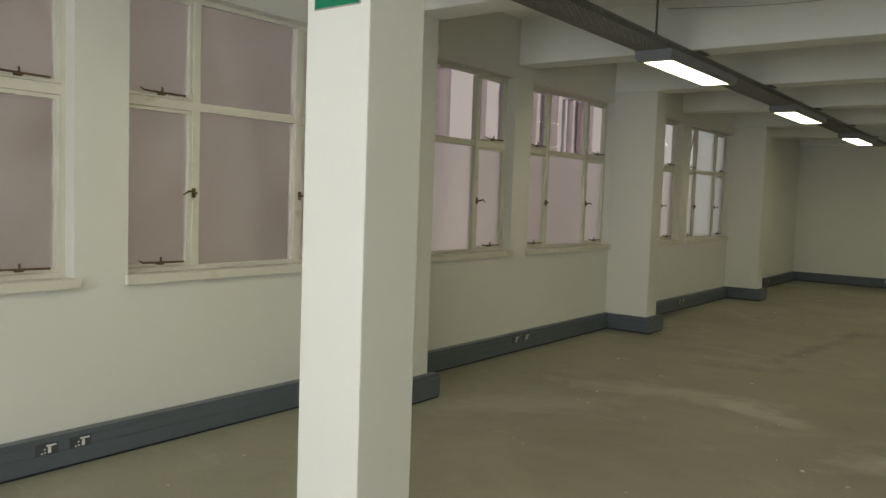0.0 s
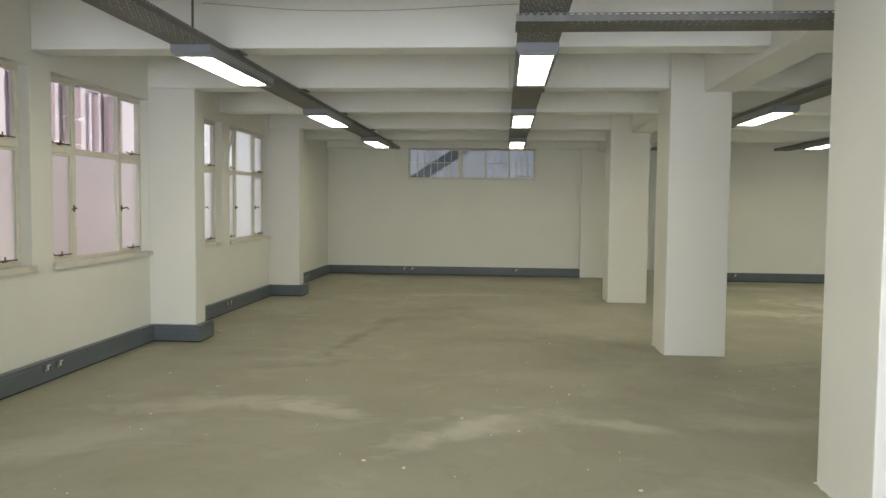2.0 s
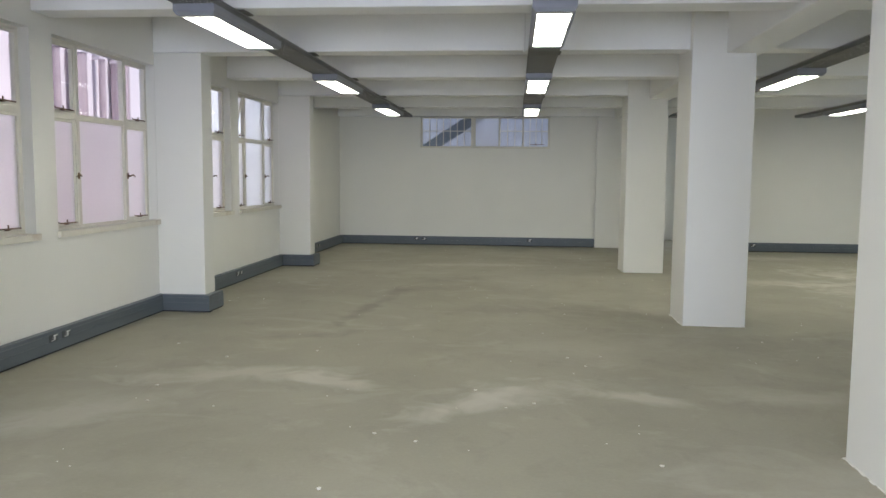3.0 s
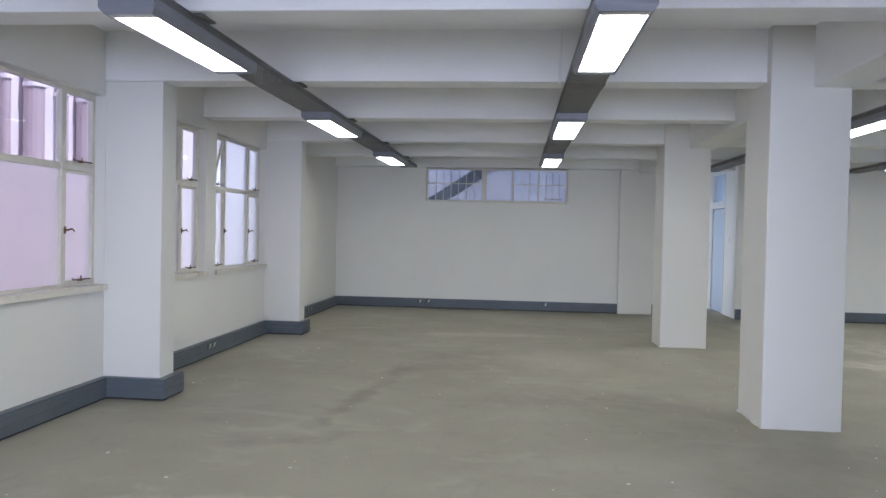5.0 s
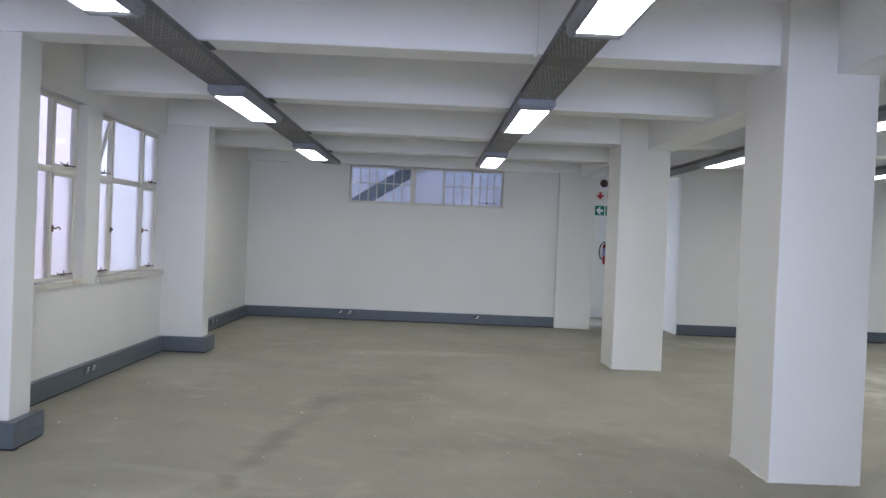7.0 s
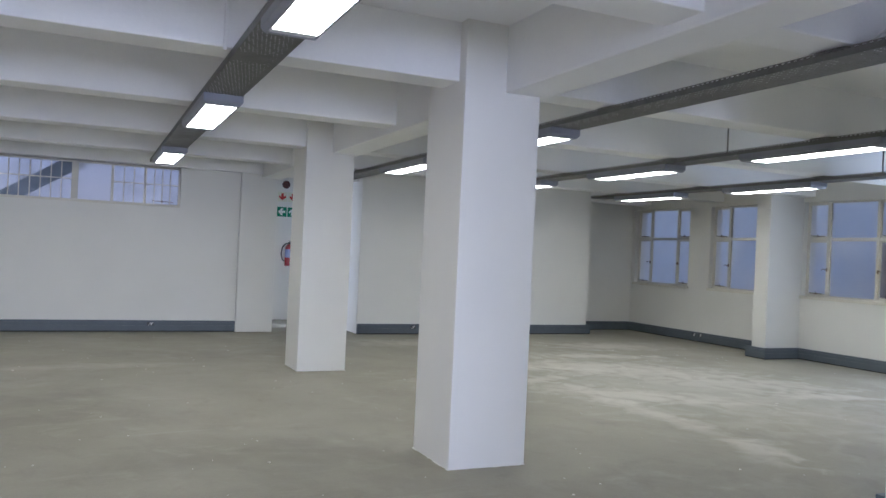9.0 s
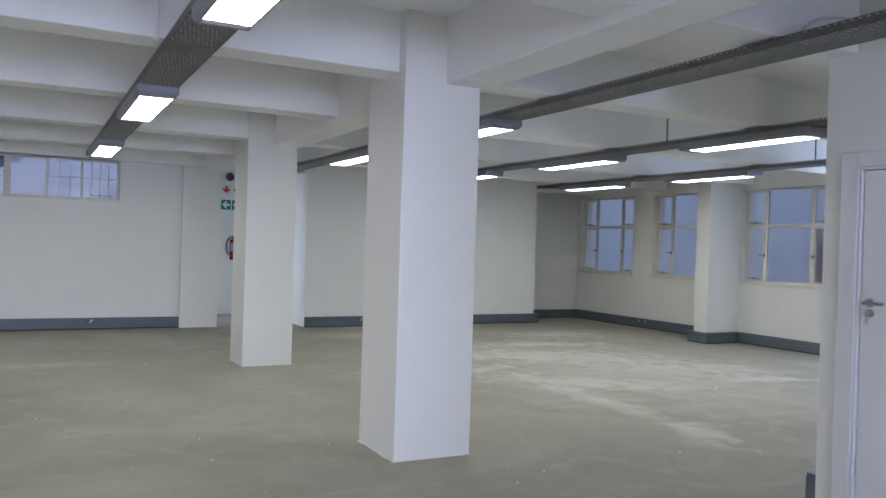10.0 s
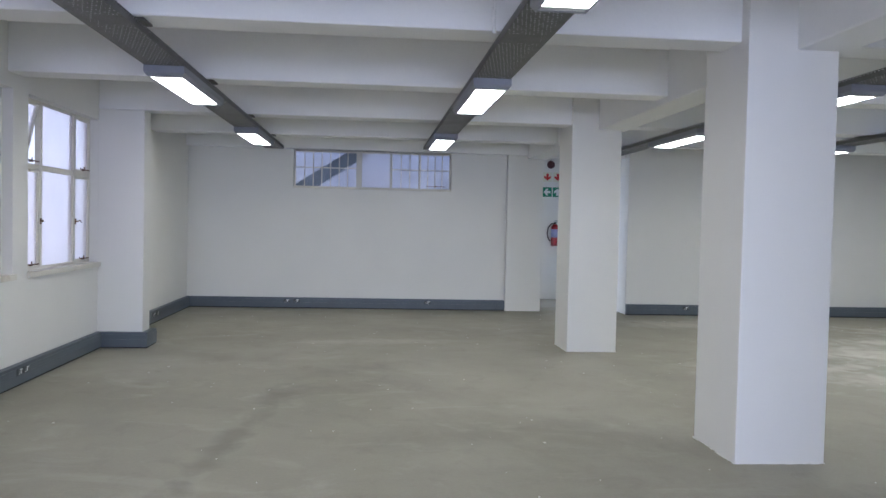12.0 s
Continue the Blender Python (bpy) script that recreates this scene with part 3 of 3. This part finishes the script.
def light_kit():
    f = thing("ceiling_light", "grey linear fluorescent fitting with a bright diffuser", "light fitting", "linear lights")
    bm = bmesh.new()
    L, W = 1.62, 0.155
    top = [(-W, 0, 0.08), (W, 0, 0.08), (W, L, 0.08), (-W, L, 0.08)]
    mid = [(-W, 0, 0.028), (W, 0, 0.028), (W, L, 0.028), (-W, L, 0.028)]
    low = [(-W + 0.022, 0.02, 0), (W - 0.022, 0.02, 0), (W - 0.022, L - 0.02, 0), (-W + 0.022, L - 0.02, 0)]
    inn = [(-W + 0.034, 0.045, 0), (W - 0.034, 0.045, 0), (W - 0.034, L - 0.045, 0), (-W + 0.034, L - 0.045, 0)]
    up = [(x, y, 0.012) for x, y, _ in inn]
    rings = [[bm.verts.new(v) for v in r] for r in (top, mid, low, inn, up)]
    bm.faces.new(rings[0])
    for a, b in zip(rings, rings[1:]):
        for i in range(4):
            bm.faces.new((a[i], a[(i + 1) % 4], b[(i + 1) % 4], b[i]))
    bmesh.ops.recalc_face_normals(bm, faces=bm.faces)
    part("housing", bm, HOUSING, f)
    boxes("diffuser", DIFF, f, [(-W + 0.036, W - 0.036, 0.115, L - 0.115, 0.003, 0.009)], 0, "glowing white diffuser")
    for a in (0.047, L - 0.113):
        boxes("diffuser_end", CLEARP, f, [(-W + 0.036, W - 0.036, a, a + 0.066, 0.003, 0.01)], 0.002, "clear ribbed diffuser end")
    return f


lamp = light_kit()
lamp_spots = [(x, y) for x in (-4.05, -1.47) for y in (-2.52, 1.37, 5.35, -6.45, -10.3)]
lamp_spots += [(1.5, 1.0), (1.5, 3.98), (3.95, 5.2), (3.95, 2.38), (3.95, -0.4), (6.5, 5.2), (6.5, 2.5), (6.5, -0.3)]
lamp.matrix_basis = pose(lamp_spots[0][0], lamp_spots[0][1], 2.643)
for x, y in lamp_spots[1:]:
    copy_thing(lamp, pose(x, y, 2.643))

# invented fitting: no lamp is known on this ceiling, so it stays unlit
bulk = thing("added_bulkhead", "round white unlit bulkhead fitting added on the passage ceiling", "light fitting", m=pose(1.2, 9.9, SLAB - 0.07))
bm = bmesh.new()
rod(bm, (0, 0, 0.03), (0, 0, 0.07), 0.21, 24)
part("base", bm, WHITE, bulk)
bm = bmesh.new()
rod(bm, (0, 0, 0), (0, 0, 0.03), 0.17, 24, 0.2)
part("diffuser", bm, CLEARP, bulk, "unlit round diffuser")
bm = bmesh.new()
rod(bm, (-1.66, 0.098, BEAM - 0.02), (-1.66, 0.098, SLAB), 0.012, 10)
tagged(part("conduit", bm, CEIL), "thin white conduit down a beam face", "conduit")

# loose cable on the tray by the door
cu = bpy.data.curves.new("loose_cable", "CURVE")
cu.dimensions, cu.bevel_depth = "3D", 0.008
sp = cu.splines.new("BEZIER")
sp.bezier_points.add(2)
for bp_, co in zip(sp.bezier_points, ((1.5, -1.98, 2.76), (1.5, -2.14, 2.86), (1.5, -2.5, 2.77))):
    bp_.co = co
    bp_.handle_left_type = bp_.handle_right_type = "AUTO"
cu.materials.append(WHITE)
tagged(new("loose_cable", cu), "thin pale cable looping above the cable tray", "cable")

# thin wire sagging under the slab between two trays
cu = bpy.data.curves.new("ceiling_wire", "CURVE")
cu.dimensions, cu.bevel_depth = "3D", 0.003
sp = cu.splines.new("BEZIER")
sp.bezier_points.add(2)
for bp_, co in zip(sp.bezier_points, ((-4.15, -2.035, 3.15), (-3.1, -2.035, 3.08), (-1.6, -2.035, 3.12))):
    bp_.co = co
    bp_.handle_left_type = bp_.handle_right_type = "AUTO"
cu.materials.append(ZINC)
tagged(new("ceiling_wire", cu), "thin pale wire sagging along a beam face", "cable")

# ---- signs ----


def flat_shape(bm, pts, y0, y1):
    lo = [bm.verts.new((x, y0, z)) for x, z in pts]
    hi = [bm.verts.new((x, y1, z)) for x, z in pts]
    bm.faces.new(lo)
    bm.faces.new(hi[::-1])
    for i in range(len(pts)):
        j = (i + 1) % len(pts)
        bm.faces.new((lo[i], hi[i], hi[j], lo[j]))
    bmesh.ops.recalc_face_normals(bm, faces=bm.faces)


ARROW = [(-0.4, -0.14), (0.0, -0.14), (-0.14, -0.4), (0.08, -0.4), (0.42, 0.0), (0.08, 0.4), (-0.14, 0.4), (0.0, 0.14), (-0.4, 0.14)]


def sign_plate(name, m, w, h, face, edge, label):
    s = thing(name, label, "sign", "safety signs", m)
    boxes("plate", edge, s, [(-w / 2, w / 2, -0.004, 0, -h / 2, h / 2)], 0.001)
    boxes("panel", face, s, [(-w / 2 + 0.006, w / 2 - 0.006, -0.006, -0.0035, -h / 2 + 0.006, h / 2 - 0.006)])
    return s


def arrow_on(s, size, turn, material):
    bm = bmesh.new()
    c, d = math.cos(turn), math.sin(turn)
    flat_shape(bm, [((x * c - z * d) * size, (x * d + z * c) * size) for x, z in ARROW], -0.009, -0.0055)
    part("arrow", bm, material, s)


FY = -4.46
tagged(boxes("sign_frame", ZINC, None, [(0.086, 0.306, FY - 0.006, FY, 1.945, 2.6)], 0.002), "grey backing frame behind three fire signs", "sign frame")
for i in range(3):
    s = sign_plate("fire_sign", pose(0.196, FY - 0.006, 2.055 + 0.205 * i), 0.2, 0.195, CREAM, CREAM,
                   ("cream fire sign with a red arrow", "cream fire sign with a red hose reel", "cream fire sign with a red extinguisher")[i])
    if i == 0:
        arrow_on(s, 0.19, 0, RED)
    elif i == 1:
        for k, r in enumerate((0.075, 0.058, 0.041, 0.024)):
            bm = bmesh.new()
            n = 28
            for q in range(n):
                a0, a1 = 2 * math.pi * q / n, 2 * math.pi * (q + 1) / n
                vs = [bm.verts.new((rr * math.cos(a), -0.0075, rr * math.sin(a))) for rr, a in ((r, a0), (r, a1), (r - 0.011, a1), (r - 0.011, a0))]
                bm.faces.new(vs)
            part("hose_ring", bm, RED, s)
    else:
        boxes("extinguisher_symbol", RED, s, [(-0.035, 0.02, -0.009, -0.0055, -0.07, 0.04), (-0.02, 0.006, -0.009, -0.0055, 0.04, 0.065), (0.03, 0.042, -0.009, -0.0055, -0.03, 0.06)], 0.001)

s = sign_plate("exit_sign", pose(-3.562, -6.48, 2.268), 0.23, 0.2, GREEN, ZINC, "green exit sign with white symbol and grey rim")
boxes("symbol", WHITE, s, [(-0.02, 0.075, -0.009, -0.0055, -0.06, -0.035), (-0.03, -0.005, -0.009, -0.0055, -0.06, 0.06)])
PY = 11.3
for x, z, col, mark, turn, lab in ((1.23, 2.255, GREEN, WHITE, math.pi, "green exit sign with a white arrow"), (1.45, 2.255, GREEN, WHITE, math.pi / 2, "green exit sign with a white arrow"),
                                   (1.23, 2.57, CREAM, RED, -math.pi / 2, "cream fire sign with a red arrow"), (1.45, 2.57, CREAM, RED, -math.pi / 2, "cream fire sign with a red symbol")):
    arrow_on(sign_plate("exit_sign" if col is GREEN else "fire_sign", pose(x, PY, z), 0.2, 0.2, col, col, lab), 0.18, turn, mark)
bm = bmesh.new()
rod(bm, (1.3, PY, 2.83), (1.3, PY - 0.05, 2.83), 0.085, 24, 0.07)
rod(bm, (1.3, PY - 0.05, 2.83), (1.3, PY - 0.07, 2.83), 0.03, 16, 0.02)
tagged(part("fire_bell", bm, BELL), "round dark maroon fire bell on the passage wall", "bell")

# fire extinguisher
ext = thing("fire_extinguisher", "red fire extinguisher with black hose on a wall bracket", "fire extinguisher", m=pose(1.4, PY - 0.1, 1.13))
bm = bmesh.new()
rod(bm, (0, 0, 0.0), (0, 0, 0.4), 0.085, 24)
rod(bm, (0, 0, 0.4), (0, 0, 0.45), 0.085, 24, 0.035)
part("cylinder", bm, REDP, ext)
bm = bmesh.new()
rod(bm, (0, 0, 0.45), (0, 0, 0.49), 0.022, 12)
box(bm, -0.02, 0.02, -0.1, 0.02, 0.49, 0.5, 0.003)
box(bm, -0.02, 0.02, -0.1, 0.02, 0.515, 0.525, 0.003)
part("valve", bm, BLACK, ext)
bm = bmesh.new()
pts = [(-0.02, 0, 0.47), (-0.09, -0.02, 0.46), (-0.15, -0.02, 0.38), (-0.17, -0.02, 0.25), (-0.14, -0.02, 0.13), (-0.1, -0.02, 0.1)]
for a, b in zip(pts, pts[1:]):
    rod(bm, a, b, 0.012, 10)
part("hose", bm, BLACK, ext)
bm = bmesh.new()
r = bmesh.ops.create_cone(bm, cap_ends=False, segments=24, radius1=0.0865, radius2=0.0865, depth=0.17, matrix=Matrix.Translation((0, 0, 0.26)))
bmesh.ops.delete(bm, geom=[v for v in r["verts"] if v.co.y > 0.03], context="VERTS")
part("label_band", bm, LABEL, ext, "printed blue and white label")
boxes("bracket", ZINC, ext, [(-0.03, 0.03, 0.086, 0.1, 0.1, 0.4)], 0.002)

# ---- doors ----
d = thing("door_1", "white flush door with steel lever handle, closed", "door", m=pose(2.07, -2.5, 0, 0, 0, 90), kind="structure")
boxes("leaf", DOOR, d, [(-0.42, 0.42, -0.06, -0.018, 0.008, 2.075)], 0.003)
boxes("door_frame", DOOR, d, [(0.425, 0.46, -0.15, 0.0, 0, 2.12), (-0.46, -0.425, -0.15, 0.0, 0, 2.12), (-0.425, 0.425, -0.15, 0.0, 2.08, 2.12),
                              (0.44, 0.55, 0.002, 0.018, 0, 2.19), (-0.55, -0.44, 0.002, 0.018, 0, 2.19), (-0.44, 0.44, 0.002, 0.018, 2.1, 2.19)], 0.003)
bm = bmesh.new()
hx, hz = 0.36, 1.29
rod(bm, (hx, -0.018, hz), (hx, -0.008, hz), 0.027, 20)
rod(bm, (hx, -0.018, hz), (hx, 0.04, hz), 0.01, 12)
rod(bm, (hx + 0.012, 0.04, hz), (hx - 0.12, 0.04, hz), 0.01, 12)
part("handle", bm, CHROME, d, "brushed steel lever handle")
bm = bmesh.new()
rod(bm, (hx, -0.018, hz - 0.06), (hx, -0.009, hz - 0.06), 0.025, 20)
box(bm, hx - 0.002, hx + 0.002, -0.009, 0.03, hz - 0.075, hz - 0.05)
box(bm, hx - 0.012, hx + 0.012, 0.012, 0.015, hz - 0.12, hz - 0.075, 0.001)
part("keyhole", bm, CHROME, d, "steel escutcheon with a key in it")
d = thing("door_2", "pale blue passage door under a daylit fanlight", "door", m=pose(2.1, 10.0, 0, 0, 0, 90), kind="structure")
boxes("leaf", BLUEDOOR, d, [(-0.45, 0.45, -0.06, -0.02, 0.01, 2.1)], 0.003)
boxes("door_frame", DOOR, d, [(0.455, 0.5, -0.15, 0.01, 0, 2.84), (-0.5, -0.455, -0.15, 0.01, 0, 2.84), (-0.455, 0.455, -0.15, 0.01, 2.11, 2.25), (-0.455, 0.455, -0.15, 0.01, 2.79, 2.84)], 0.003)
for z in (0.3, 1.93):
    boxes("hinge", BLACK, d, [(-0.453, -0.42, -0.021, -0.004, z - 0.06, z + 0.06)], 0.002, "dark steel hinge")
# black strip for the shade in the gap beside the leaf
boxes("closing_gap", GAP, d, [(-0.454, -0.448, -0.03, -0.016, 0.01, 2.1)], 0, "dark gap along the hinge side")
p = boxes("pane", FROST, d, [(-0.455, 0.455, -0.07, -0.064, 2.25, 2.79)])
p.visible_shadow = False
sw = thing("light_switch", "white light switch on the passage wall", "switch", m=pose(2.1, 9.14, 1.48, 0, 0, 90))
boxes("plate", WHITE, sw, [(-0.04, 0.04, 0, 0.01, -0.06, 0.06)], 0.003)
boxes("rocker", WHITE, sw, [(-0.012, 0.012, 0.01, 0.016, -0.02, 0.02)], 0.002)

# ---- outside the windows ----
for y, r in ((-1.1, 0.06), (-0.2, 0.12), (0.75, 0.06), (1.5, 0.14), (2.15, 0.06), (2.7, 0.12), (3.35, 0.05), (3.9, 0.14), (5.6, 0.1)):
    p = thing("drain_pipe", "dull mauve painted drain pipe in the light well", "pipe", "light well pipes", pose(-7.95, y, 0))
    bm = bmesh.new()
    rod(bm, (0, 0, -0.3), (0, 0, 4.4), r, 14)
    part("pipe", bm, PIPE, p)
    for z in (2.1, 3.2):
        bm = bmesh.new()
        rod(bm, (0, 0, z), (0, 0, z + 0.05), r + 0.015, 14)
        box(bm, -0.15, 0, -0.02, 0.02, z, z + 0.05)
        part("bracket", bm, LILAC, p)
fire = thing("outside_stair", "dark steel stair string outside the high window", "stair", m=pose(-3.4, 10.6, 2.0))
bm = bmesh.new()
vs = box(bm, -1.3, 1.3, -0.04, 0.04, -0.13, 0.13, 0)
bmesh.ops.rotate(bm, verts=bm.verts, cent=(0, 0, 0), matrix=Matrix.Rotation(radians(-33), 3, "Y"))
bmesh.ops.translate(bm, verts=bm.verts, vec=(0.1, 0, 0.5))
part("string", bm, STAIR, fire)
bm = bmesh.new()
box(bm, -1.0, -0.94, -0.03, 0.03, -2.3, -0.1)
part("post", bm, PIPE, fire)

# ---- loose plaster flakes on the floor ----
bm = bmesh.new()
rng = random.Random(7)
for _ in range(420):
    x, y = rng.uniform(-5.3, 8), rng.uniform(-8, 8.6)
    if -0.1 < x < 0.8 and (-0.1 < y < 0.75 or 4.4 < y < 5.2 or -4.6 < y < -3.7):
        continue
    n, r, a0 = rng.randint(4, 6), rng.choice((0.004, 0.006, 0.006, 0.009, 0.014)), rng.uniform(0, 6)
    flat = [(x + r * rng.uniform(0.5, 1.2) * math.cos(a0 + 6.283 * k / n), y + r * rng.uniform(0.5, 1.2) * math.sin(a0 + 6.283 * k / n)) for k in range(n)]
    lo = [bm.verts.new((px, py, 0.0005)) for px, py in flat]
    hi = [bm.verts.new((px, py, 0.003 + r * 0.2)) for px, py in flat]
    bm.faces.new(hi)
    for k in range(n):
        bm.faces.new((lo[k], lo[(k + 1) % n], hi[(k + 1) % n], hi[k]))
tagged(part("plaster_flakes", bm, FLAKE), "small pale plaster flakes scattered on the screed", "debris", kind="stuff")
